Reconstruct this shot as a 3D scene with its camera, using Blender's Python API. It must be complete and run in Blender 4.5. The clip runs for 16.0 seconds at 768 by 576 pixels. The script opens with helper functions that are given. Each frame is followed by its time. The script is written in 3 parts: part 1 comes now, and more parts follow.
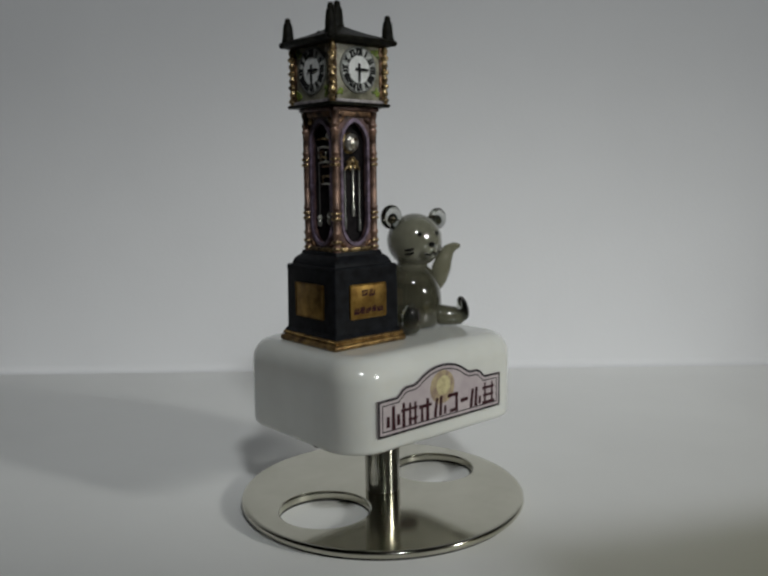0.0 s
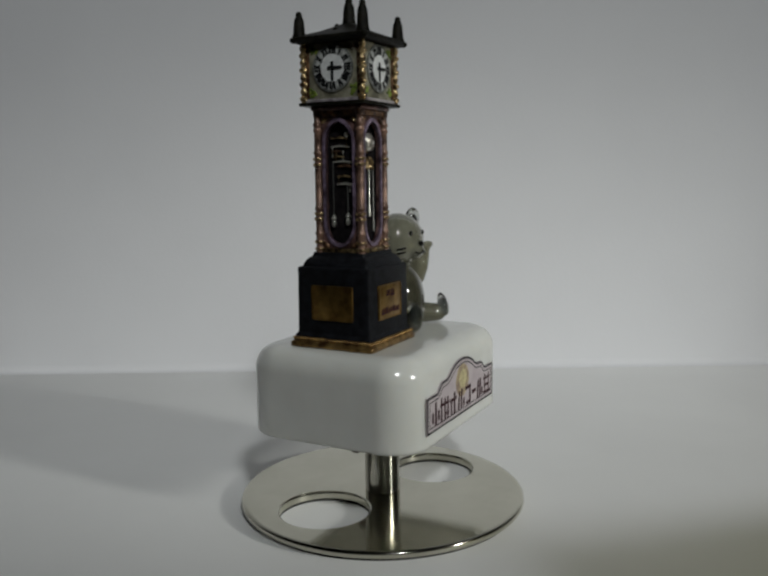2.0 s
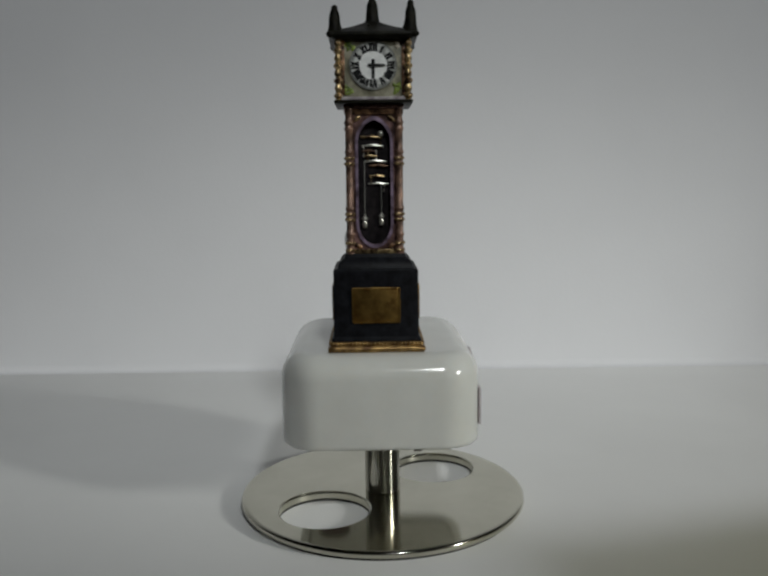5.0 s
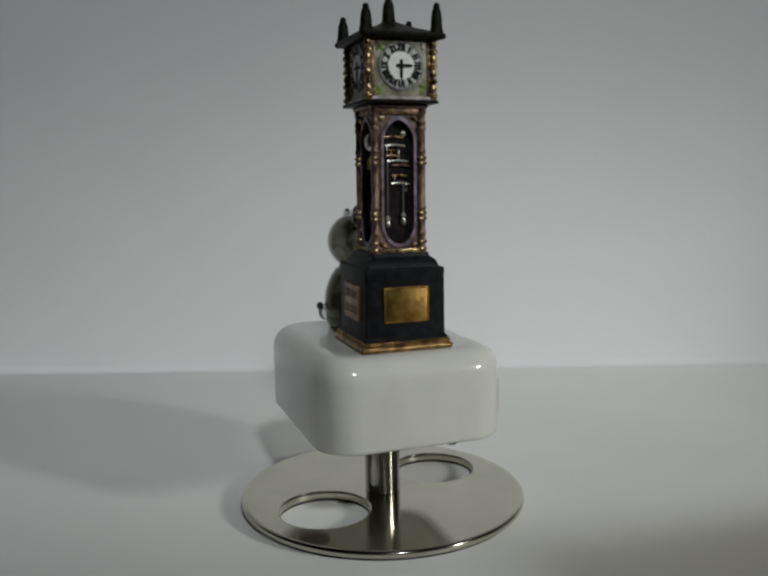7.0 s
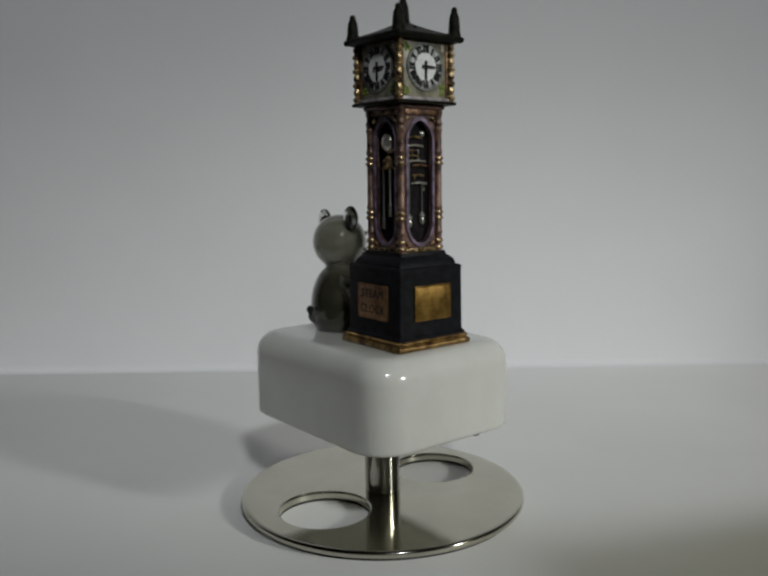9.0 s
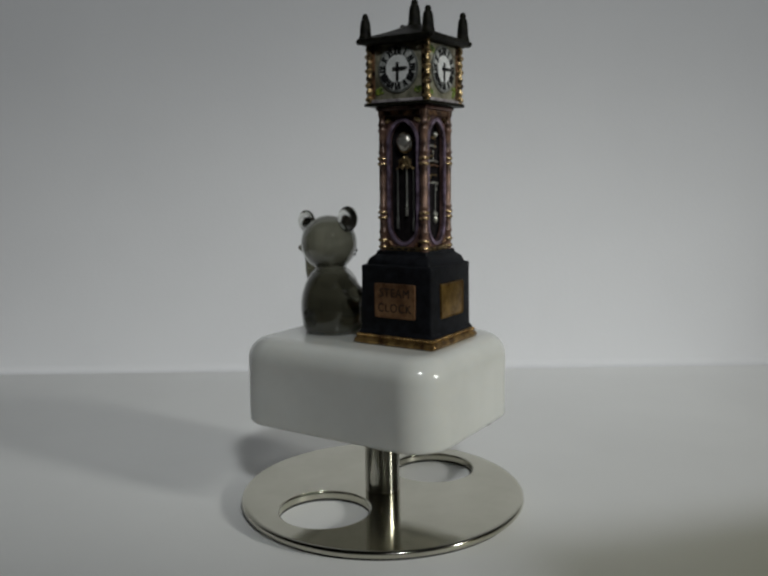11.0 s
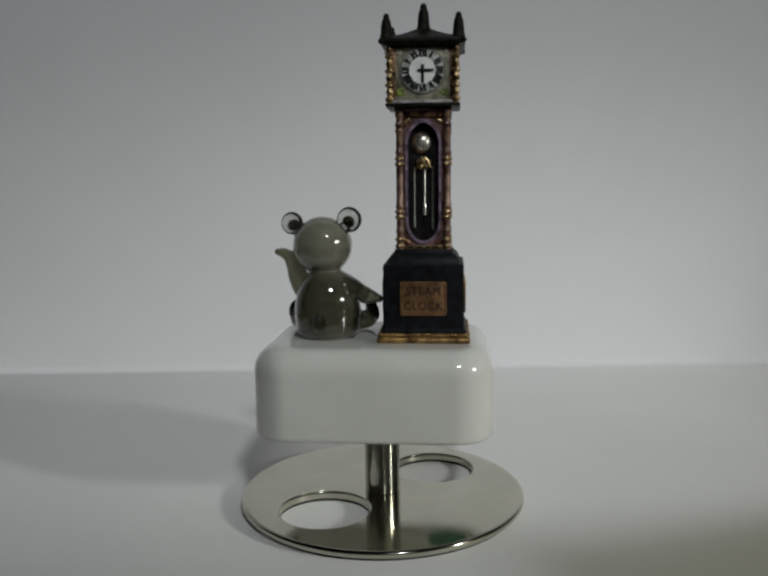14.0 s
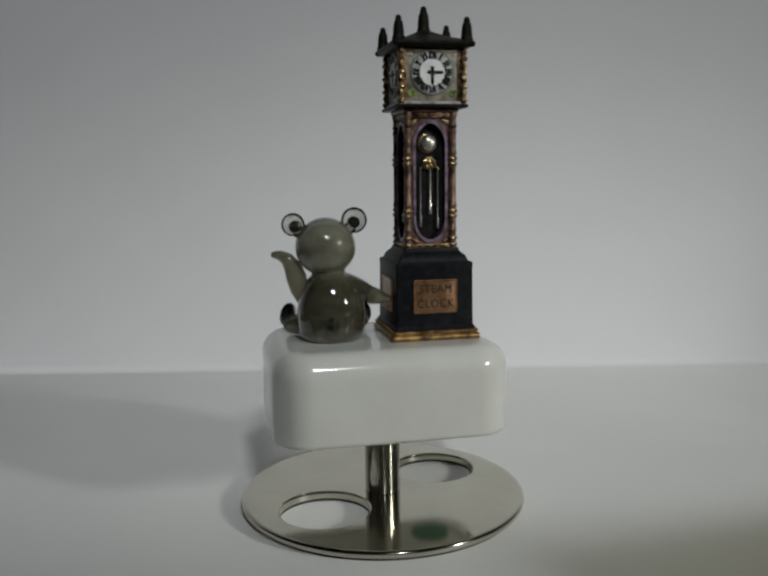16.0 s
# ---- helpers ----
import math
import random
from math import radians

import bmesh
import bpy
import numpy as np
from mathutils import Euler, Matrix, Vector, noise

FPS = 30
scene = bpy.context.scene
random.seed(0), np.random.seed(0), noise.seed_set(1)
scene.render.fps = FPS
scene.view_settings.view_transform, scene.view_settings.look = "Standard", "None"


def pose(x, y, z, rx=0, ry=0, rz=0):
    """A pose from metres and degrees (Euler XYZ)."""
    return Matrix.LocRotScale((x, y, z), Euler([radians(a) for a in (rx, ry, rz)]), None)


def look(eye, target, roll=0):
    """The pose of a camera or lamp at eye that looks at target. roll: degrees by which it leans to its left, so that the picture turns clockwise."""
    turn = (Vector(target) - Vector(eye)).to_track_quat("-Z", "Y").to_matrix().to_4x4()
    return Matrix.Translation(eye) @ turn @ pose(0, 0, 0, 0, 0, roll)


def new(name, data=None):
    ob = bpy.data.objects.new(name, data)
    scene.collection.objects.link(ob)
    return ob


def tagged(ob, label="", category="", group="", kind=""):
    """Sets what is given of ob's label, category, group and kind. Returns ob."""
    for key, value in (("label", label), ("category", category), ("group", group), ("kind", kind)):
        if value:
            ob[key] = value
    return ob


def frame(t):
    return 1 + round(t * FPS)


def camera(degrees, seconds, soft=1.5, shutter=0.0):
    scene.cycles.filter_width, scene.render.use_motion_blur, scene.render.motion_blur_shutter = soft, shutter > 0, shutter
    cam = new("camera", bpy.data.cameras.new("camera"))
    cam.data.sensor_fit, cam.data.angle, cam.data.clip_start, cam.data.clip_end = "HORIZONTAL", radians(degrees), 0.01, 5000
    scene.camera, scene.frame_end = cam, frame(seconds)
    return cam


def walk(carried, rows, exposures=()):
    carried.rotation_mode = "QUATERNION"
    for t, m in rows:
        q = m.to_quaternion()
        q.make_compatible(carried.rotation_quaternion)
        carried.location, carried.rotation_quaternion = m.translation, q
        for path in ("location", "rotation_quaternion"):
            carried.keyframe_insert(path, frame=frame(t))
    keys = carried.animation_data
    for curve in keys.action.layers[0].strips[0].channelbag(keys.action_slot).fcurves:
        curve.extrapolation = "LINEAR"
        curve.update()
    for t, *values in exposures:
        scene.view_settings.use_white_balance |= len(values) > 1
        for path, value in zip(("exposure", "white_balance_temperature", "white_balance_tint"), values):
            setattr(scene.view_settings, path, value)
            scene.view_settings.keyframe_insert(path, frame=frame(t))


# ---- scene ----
cam = camera(51.25, 16.0, soft=2.6)
EYE = (0.0, -0.2248, 0.0933)
VIEW = look(EYE, (EYE[0] + 0.00457, EYE[1] + 0.99054, EYE[2] - 0.13713), -0.65)
walk(cam, [(0.0, VIEW), (16.0, VIEW)])

# ---- light ----
world = bpy.data.worlds.new("world")
scene.world = world
world.use_nodes = True
world.node_tree.nodes["Background"].inputs["Color"].default_value = (0.75, 0.85, 1.0, 1)
world.node_tree.nodes["Background"].inputs["Strength"].default_value = 0.05


def shaded_lamp(name, at, target, radius, watts, colour, cone, blend):
    """A lamp in a shade that throws a soft-edged pool."""
    data = bpy.data.lights.new(name, "SPOT")
    data.shadow_soft_size, data.energy, data.color = radius, watts, colour
    data.spot_size, data.spot_blend = radians(cone), blend
    ob = new(name, data)
    ob.matrix_world = look(at, target)
    return ob


# a shaded lamp to the right of the table and a weaker one above and behind the viewer
shaded_lamp("side_lamp", (1.02, -0.62, 0.40), (-0.126, 0.204, -0.109), 0.065, 27.2, (0.985, 1.0, 0.945), 22.3, 0.875)
shaded_lamp("ceiling_lamp", (0.26, -1.0, 0.93), (-0.142, 0.332, 0.273), 0.065, 23.1, (0.945, 0.985, 0.985), 38.5, 0.237)
scene.view_settings.exposure = -0.015

# ---- materials ----
def material(name, colour, rough=0.5, metal=0.0, **more):
    m = bpy.data.materials.new(name)
    m.use_nodes = True
    b = m.node_tree.nodes["Principled BSDF"]
    b.inputs["Subsurface Radius"].default_value = (1.0, 0.9, 0.8)
    b.inputs["Base Color"].default_value = (*colour, 1)
    b.inputs["Roughness"].default_value = rough
    b.inputs["Metallic"].default_value = metal
    for key, value in more.items():
        b.inputs[key.replace("_", " ")].default_value = value
    return m


def noise_node(m, scale, detail=4.0, rough=0.6):
    n, l = m.node_tree.nodes, m.node_tree.links
    tc, tex = n.new("ShaderNodeTexCoord"), n.new("ShaderNodeTexNoise")
    tex.inputs["Scale"].default_value, tex.inputs["Detail"].default_value = scale, detail
    tex.inputs["Roughness"].default_value = rough
    l.new(tc.outputs["Object"], tex.inputs["Vector"])
    return tex


def mottle(m, scale, dark, light, low=0.35, high=0.65, detail=4.0):
    """Two colours mixed by a noise of that scale."""
    n, l = m.node_tree.nodes, m.node_tree.links
    tex, ramp = noise_node(m, scale, detail), n.new("ShaderNodeValToRGB")
    ramp.color_ramp.elements[0].position, ramp.color_ramp.elements[0].color = low, (*dark, 1)
    ramp.color_ramp.elements[1].position, ramp.color_ramp.elements[1].color = high, (*light, 1)
    l.new(tex.outputs["Fac"], ramp.inputs["Fac"])
    l.new(ramp.outputs["Color"], n["Principled BSDF"].inputs["Base Color"])
    return m


def relief(m, scale, strength, depth, detail=4.0):
    n, l = m.node_tree.nodes, m.node_tree.links
    tex, bump = noise_node(m, scale, detail), n.new("ShaderNodeBump")
    bump.inputs["Strength"].default_value, bump.inputs["Distance"].default_value = strength, depth
    l.new(tex.outputs["Fac"], bump.inputs["Height"])
    l.new(bump.outputs["Normal"], n["Principled BSDF"].inputs["Normal"])
    return m


def wear(m, scale, low, high):
    """Roughness that wanders between two values."""
    n, l = m.node_tree.nodes, m.node_tree.links
    tex, mp = noise_node(m, scale), n.new("ShaderNodeMapRange")
    mp.inputs["To Min"].default_value, mp.inputs["To Max"].default_value = low, high
    l.new(tex.outputs["Fac"], mp.inputs["Value"])
    l.new(mp.outputs["Result"], n["Principled BSDF"].inputs["Roughness"])
    return m


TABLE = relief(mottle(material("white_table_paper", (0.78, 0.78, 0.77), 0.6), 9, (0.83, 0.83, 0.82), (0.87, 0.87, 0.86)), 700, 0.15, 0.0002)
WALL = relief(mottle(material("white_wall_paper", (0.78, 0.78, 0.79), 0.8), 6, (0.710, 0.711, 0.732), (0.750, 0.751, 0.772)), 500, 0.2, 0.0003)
ROOM = relief(mottle(material("room_plaster", (0.3, 0.3, 0.3), 0.9), 3, (0.09, 0.09, 0.09), (0.13, 0.13, 0.125)), 60, 0.3, 0.002)
AMBER = wear(mottle(material("amber_shade_tint", (0.5, 0.42, 0.2), 0.2), 30, (0.46, 0.38, 0.17), (0.54, 0.46, 0.22)), 60, 0.15, 0.3)


def see_through(m, colour, share):
    """Lets a tinted share of the light straight through each face."""
    n, l = m.node_tree.nodes, m.node_tree.links
    thin, mix = n.new("ShaderNodeBsdfTransparent"), n.new("ShaderNodeMixShader")
    thin.inputs["Color"].default_value, mix.inputs["Fac"].default_value = (*colour, 1), share
    l.new(n["Principled BSDF"].outputs["BSDF"], mix.inputs[1])
    l.new(thin.outputs["BSDF"], mix.inputs[2])
    l.new(mix.outputs["Shader"], n["Material Output"].inputs["Surface"])


# tint and share set so the added block's shadow is partial and yellowish
see_through(AMBER, (0.97, 0.94, 0.64), 0.55)
FLOOR = mottle(material("room_floor_wood", (0.15, 0.11, 0.08), 0.6), 5, (0.12, 0.09, 0.06), (0.2, 0.14, 0.1))
PORCELAIN = wear(mottle(material("white_glazed_porcelain", (0.64, 0.65, 0.62), 0.12, IOR=1.5, Coat_Weight=0.3, Coat_Roughness=0.1, Subsurface_Weight=0.35, Subsurface_Scale=0.006), 40, (0.64, 0.645, 0.61), (0.70, 0.705, 0.67)), 120, 0.10, 0.2)
UNDERSIDE = mottle(material("unglazed_underside", (0.5, 0.5, 0.48), 0.7), 300, (0.66, 0.65, 0.61), (0.78, 0.77, 0.73))
CHROME = relief(wear(mottle(material("satin_nickel", (0.55, 0.53, 0.46), 0.12, 1.0), 70, (0.50, 0.485, 0.40), (0.59, 0.575, 0.485), 0.3, 0.7, 8.0), 90, 0.06, 0.14), 35, 0.02, 0.0005)


def turned_metal():
    """Polished metal with fine lathe marks round it, which draw a lamp out into an upright streak."""
    m = wear(material("turned_nickel", (0.62, 0.60, 0.53), 0.09, 1.0), 200, 0.07, 0.13)
    n, l = m.node_tree.nodes, m.node_tree.links
    streak, spin, mix = n.new("ShaderNodeBsdfAnisotropic"), n.new("ShaderNodeTangent"), n.new("ShaderNodeMixShader")
    streak.inputs["Color"].default_value = (0.62, 0.60, 0.53, 1)
    streak.inputs["Roughness"].default_value, streak.inputs["Anisotropy"].default_value = 0.4, 0.95
    spin.direction_type, spin.axis = "RADIAL", "Z"
    mix.inputs["Fac"].default_value = 0.5
    l.new(spin.outputs["Tangent"], streak.inputs["Tangent"])
    l.new(n["Principled BSDF"].outputs["BSDF"], mix.inputs[1])
    l.new(streak.outputs["BSDF"], mix.inputs[2])
    l.new(mix.outputs["Shader"], n["Material Output"].inputs["Surface"])
    return m


TURNED = turned_metal()
GREEN = mottle(material("green_felt", (0.02, 0.16, 0.08), 0.9), 900, (0.015, 0.12, 0.06), (0.03, 0.2, 0.1))
BROWN = mottle(material("brown_rubber", (0.10, 0.08, 0.06), 0.8), 900, (0.08, 0.06, 0.05), (0.13, 0.10, 0.08))
GAPDARK = mottle(material("dark_gap_shade", (0.02, 0.02, 0.018), 0.8), 900, (0.012, 0.012, 0.011), (0.03, 0.03, 0.027))
BLACK = relief(mottle(material("black_painted_resin", (0.005, 0.005, 0.007), 0.5, Specular_IOR_Level=0.13), 500, (0.004, 0.004, 0.005), (0.011, 0.012, 0.015)), 900, 0.3, 0.0003)
ROOF = relief(mottle(material("black_roof_paint", (0.006, 0.006, 0.007), 0.42, Specular_IOR_Level=0.06), 600, (0.004, 0.004, 0.0034), (0.017, 0.016, 0.011)), 900, 0.4, 0.0004)
GOLD = relief(mottle(material("antique_gold_paint", (0.42, 0.30, 0.16), 0.3, 0.85), 650, (0.05, 0.028, 0.016), (0.74, 0.55, 0.28), 0.38, 0.68), 1200, 0.5, 0.0003)
PLINTH = relief(mottle(material("worn_copper_gold", (0.3, 0.17, 0.08), 0.36, 0.75), 350, (0.09, 0.045, 0.018), (0.44, 0.28, 0.10), 0.32, 0.68), 1300, 0.5, 0.0003)
COPPER = relief(mottle(material("copper_paint", (0.3, 0.15, 0.08), 0.4, 0.5), 450, (0.035, 0.017, 0.012), (0.42, 0.24, 0.13), 0.40, 0.70), 1200, 0.5, 0.0003)
COLUMN = relief(mottle(material("copper_and_lilac_paint", (0.3, 0.18, 0.14), 0.36, 0.35), 300, (0.045, 0.023, 0.016), (0.30, 0.18, 0.13), 0.36, 0.66), 1100, 0.6, 0.0003)
PURPLE = relief(mottle(material("purple_enamel", (0.2, 0.14, 0.22), 0.35), 420, (0.05, 0.034, 0.045), (0.29, 0.22, 0.31), 0.35, 0.70), 1000, 0.4, 0.0003)
PANEL = relief(mottle(material("brown_purple_lacquer", (0.1, 0.06, 0.07), 0.35), 300, (0.035, 0.016, 0.013), (0.26, 0.15, 0.135), 0.38, 0.72), 900, 0.5, 0.0003)
STEEL = wear(material("dull_steel_paint", (0.16, 0.16, 0.15), 0.4, 0.7), 600, 0.3, 0.5)
# near-black colour that stands in for shade inside openings and notches
DEEP = mottle(material("recess_shade_paint", (0.005, 0.004, 0.005), 0.7, Specular_IOR_Level=0.1), 500, (0.006, 0.005, 0.006), (0.017, 0.014, 0.015))
FACE = mottle(material("cream_face_paint", (0.45, 0.45, 0.36), 0.4), 260, (0.10, 0.095, 0.062), (0.335, 0.32, 0.24), 0.35, 0.62)
LEAF = mottle(material("green_leaf_paint", (0.22, 0.30, 0.06), 0.45), 600, (0.03, 0.055, 0.01), (0.24, 0.32, 0.045), 0.36, 0.62)
LILAC = mottle(material("lilac_trim_paint", (0.5, 0.45, 0.55), 0.35), 400, (0.20, 0.17, 0.19), (0.55, 0.51, 0.52))
DIAL = mottle(material("white_dial", (0.8, 0.8, 0.8), 0.35), 500, (0.66, 0.67, 0.66), (0.84, 0.85, 0.84), 0.3, 0.6)
DIALRIM = mottle(material("grey_dial_rim", (0.3, 0.31, 0.29), 0.4), 400, (0.08, 0.085, 0.075), (0.22, 0.225, 0.21))
RINGGREY = mottle(material("pale_grey_ring", (0.45, 0.46, 0.44), 0.4), 900, (0.16, 0.17, 0.155), (0.58, 0.59, 0.57), 0.35, 0.62)
INK = material("black_ink", (0.012, 0.012, 0.013), 0.6, Specular_IOR_Level=0.15)
PLAQUE = relief(mottle(material("bronze_plaque", (0.45, 0.27, 0.08), 0.36, 0.95), 330, (0.19, 0.105, 0.03), (0.45, 0.28, 0.08), 0.3, 0.65), 900, 0.4, 0.0002)
REDPLAQUE = relief(mottle(material("reddish_copper_plaque", (0.35, 0.17, 0.09), 0.36, 0.6), 330, (0.13, 0.065, 0.035), (0.36, 0.20, 0.10), 0.3, 0.65), 900, 0.4, 0.0002)
FADED = mottle(material("faded_brown_ink", (0.05, 0.026, 0.015), 0.5), 700, (0.006, 0.004, 0.003), (0.018, 0.010, 0.007))
RED = material("dark_red_print", (0.030, 0.004, 0.008), 0.5, Specular_IOR_Level=0.2)
SIGNBLACK = material("black_sign_border", (0.009, 0.008, 0.011), 0.45, Specular_IOR_Level=0.2)
SIGNPINK = mottle(material("pale_pink_sign_face", (0.62, 0.55, 0.56), 0.2), 120, (0.42, 0.36, 0.38), (0.52, 0.46, 0.47))
SUNGOLD = mottle(material("gold_print", (0.5, 0.42, 0.16), 0.5), 500, (0.24, 0.17, 0.13), (0.42, 0.34, 0.20))
CREAM = mottle(material("cream_bud_paint", (0.5, 0.46, 0.38), 0.35), 500, (0.20, 0.17, 0.12), (0.58, 0.54, 0.45))
CRACKLED = relief(mottle(material("crackled_silver_leaf", (0.6, 0.58, 0.5), 0.3, 0.8), 520, (0.12, 0.08, 0.045), (0.78, 0.76, 0.70), 0.36, 0.56), 900, 0.5, 0.0003)
SUNHEART = mottle(material("pale_gold_print", (0.5, 0.45, 0.25), 0.5), 600, (0.38, 0.32, 0.18), (0.55, 0.49, 0.27))
SILVER = wear(material("silver_ball_paint", (0.60, 0.59, 0.53), 0.3, 0.8), 600, 0.2, 0.4)
SMOKE = material("smoky_grey_glass", (0.24, 0.235, 0.18), 0.06, Transmission_Weight=0.45, IOR=1.48, Coat_Weight=1.0, Coat_Roughness=0.0)


def streaks(m, head, body):
    """Faint swirls in the glass: two gathers, the head's paler than the body's, melted together at the neck."""
    n, l = m.node_tree.nodes, m.node_tree.links
    tc, mp, wave = n.new("ShaderNodeTexCoord"), n.new("ShaderNodeMapping"), n.new("ShaderNodeTexNoise")
    mp.inputs["Scale"].default_value = (70, 70, 190)
    wave.inputs["Scale"].default_value, wave.inputs["Detail"].default_value, wave.inputs["Distortion"].default_value = 1.0, 4.0, 1.2
    l.new(tc.outputs["Object"], mp.inputs["Vector"])
    l.new(mp.outputs["Vector"], wave.inputs["Vector"])
    axes, neck, mix = n.new("ShaderNodeSeparateXYZ"), n.new("ShaderNodeMapRange"), n.new("ShaderNodeMix")
    l.new(tc.outputs["Object"], axes.inputs["Vector"])
    neck.inputs["From Min"].default_value, neck.inputs["From Max"].default_value = 0.0655, 0.0700
    l.new(axes.outputs["Z"], neck.inputs["Value"])
    mix.data_type = "RGBA"
    l.new(neck.outputs["Result"], mix.inputs["Factor"])
    for (dark, light), socket in ((body, mix.inputs[6]), (head, mix.inputs[7])):
        ramp = n.new("ShaderNodeValToRGB")
        ramp.color_ramp.elements[0].position, ramp.color_ramp.elements[0].color = 0.25, (*dark, 1)
        ramp.color_ramp.elements[1].position, ramp.color_ramp.elements[1].color = 0.75, (*light, 1)
        l.new(wave.outputs["Fac"], ramp.inputs["Fac"])
        l.new(ramp.outputs["Color"], socket)
    l.new(mix.outputs[2], n["Principled BSDF"].inputs["Base Color"])


streaks(SMOKE, ((0.20, 0.195, 0.145), (0.285, 0.28, 0.215)), ((0.05, 0.048, 0.032), (0.115, 0.11, 0.075)))
CLEAR = material("clear_glass", (0.70, 0.71, 0.68), 0.02, Transmission_Weight=1.0, IOR=1.55)
DARKGLASS = material("dark_glass", (0.04, 0.04, 0.034), 0.05, Transmission_Weight=0.45)
YELLOWGLASS = material("amber_tinted_glass", (0.235, 0.225, 0.155), 0.05, Transmission_Weight=0.62)
BLACKGLASS = material("black_glass", (0.008, 0.008, 0.008), 0.12)
LEGGLASS = material("olive_smoky_glass", (0.15, 0.145, 0.10), 0.1, Transmission_Weight=0.6, IOR=1.48)
EARCORE = material("brown_glass", (0.095, 0.082, 0.062), 0.1, Transmission_Weight=0.5, IOR=1.48)


# ---- mesh tools: all lengths in millimetres ----
def part(name, bm, mat, parent, label="", m=None, smooth=35):
    """One mesh object under a thing or under a part."""
    me = bpy.data.meshes.new(name)
    bmesh.ops.transform(bm, matrix=Matrix.Scale(0.001, 4), verts=bm.verts)
    bmesh.ops.recalc_face_normals(bm, faces=bm.faces)
    for f in bm.faces:
        f.smooth = True
    for e in bm.edges:
        if len(e.link_faces) == 2 and e.calc_face_angle(0) > radians(smooth):
            e.smooth = False
    bm.to_mesh(me)
    bm.free()
    for x in mat if isinstance(mat, (list, tuple)) else (mat,):
        me.materials.append(x)
    return place(name, me, parent, label, m)


def place(name, me, parent, label="", m=None):
    ob = new(name, me)
    ob.parent = parent
    if m is not None:
        ob.matrix_basis = m
    return tagged(ob, label) if label else ob


def at(x, y, z, rx=0, ry=0, rz=0):
    return pose(x / 1000, y / 1000, z / 1000, rx, ry, rz)


def box(x0, x1, y0, y1, z0, z1, bevel=0.0, bm=None, seg=2):
    b = bmesh.new()
    bmesh.ops.create_cube(b, size=1)
    for v in b.verts:
        v.co = ((x0 + x1) / 2 + v.co.x * (x1 - x0), (y0 + y1) / 2 + v.co.y * (y1 - y0), (z0 + z1) / 2 + v.co.z * (z1 - z0))
    if bevel:
        bmesh.ops.bevel(b, geom=b.edges[:], offset=bevel, segments=seg, profile=0.5, affect="EDGES")
    return merge(bm, b)


def merge(bm, b):
    if bm is None:
        return b
    me = bpy.data.meshes.new("joined")
    b.to_mesh(me)
    b.free()
    bm.from_mesh(me)
    bpy.data.meshes.remove(me)
    return bm


def lathe(profile, seg=32, bm=None, m=None):
    """Turns (radius, z) pairs about the z axis."""
    b = bmesh.new()
    rings = []
    for r, z in profile:
        if r < 1e-5:
            rings.append([b.verts.new((0, 0, z))])
        else:
            rings.append([b.verts.new((r * math.cos(2 * math.pi * i / seg), r * math.sin(2 * math.pi * i / seg), z)) for i in range(seg)])
    for lo, hi in zip(rings, rings[1:]):
        for i in range(seg):
            j = (i + 1) % seg
            q = [lo[i % len(lo)], lo[j % len(lo)], hi[j % len(hi)], hi[i % len(hi)]]
            q = list(dict.fromkeys(q))
            if len(q) > 2:
                b.faces.new(q)
    for ring, flip in ((rings[0], True), (rings[-1], False)):
        if len(ring) > 2:
            b.faces.new(ring[::-1] if flip else ring)
    if m is not None:
        bmesh.ops.transform(b, matrix=m, verts=b.verts)
    return merge(bm, b)


def slab(outline, z0, z1, bm=None, m=None, bevel=0.0):
    """A flat outline (x, y) given thickness."""
    b = bmesh.new()
    lo = [b.verts.new((x, y, z0)) for x, y in outline]
    hi = [b.verts.new((x, y, z1)) for x, y in outline]
    n = len(outline)
    b.faces.new(lo[::-1]), b.faces.new(hi)
    for i in range(n):
        b.faces.new((lo[i], lo[(i + 1) % n], hi[(i + 1) % n], hi[i]))
    if bevel:
        bmesh.ops.bevel(b, geom=[e for e in b.edges if abs(e.verts[0].co.z - z1) < 1e-6 and abs(e.verts[1].co.z - z1) < 1e-6], offset=bevel, segments=2, profile=0.5, affect="EDGES")
    if m is not None:
        bmesh.ops.transform(b, matrix=m, verts=b.verts)
    return merge(bm, b)


def ring_slab(outer, inner, z0, z1, bm=None, m=None):
    """A flat ring between two outlines with the same number of points."""
    b = bmesh.new()
    n = len(outer)
    v = [[b.verts.new((x, y, z)) for x, y in o] for o, z in ((outer, z0), (inner, z0), (inner, z1), (outer, z1))]
    for a, c in ((0, 1), (1, 2), (2, 3), (3, 0)):
        for i in range(n):
            j = (i + 1) % n
            b.faces.new((v[a][i], v[a][j], v[c][j], v[c][i]))
    if m is not None:
        bmesh.ops.transform(b, matrix=m, verts=b.verts)
    return merge(bm, b)


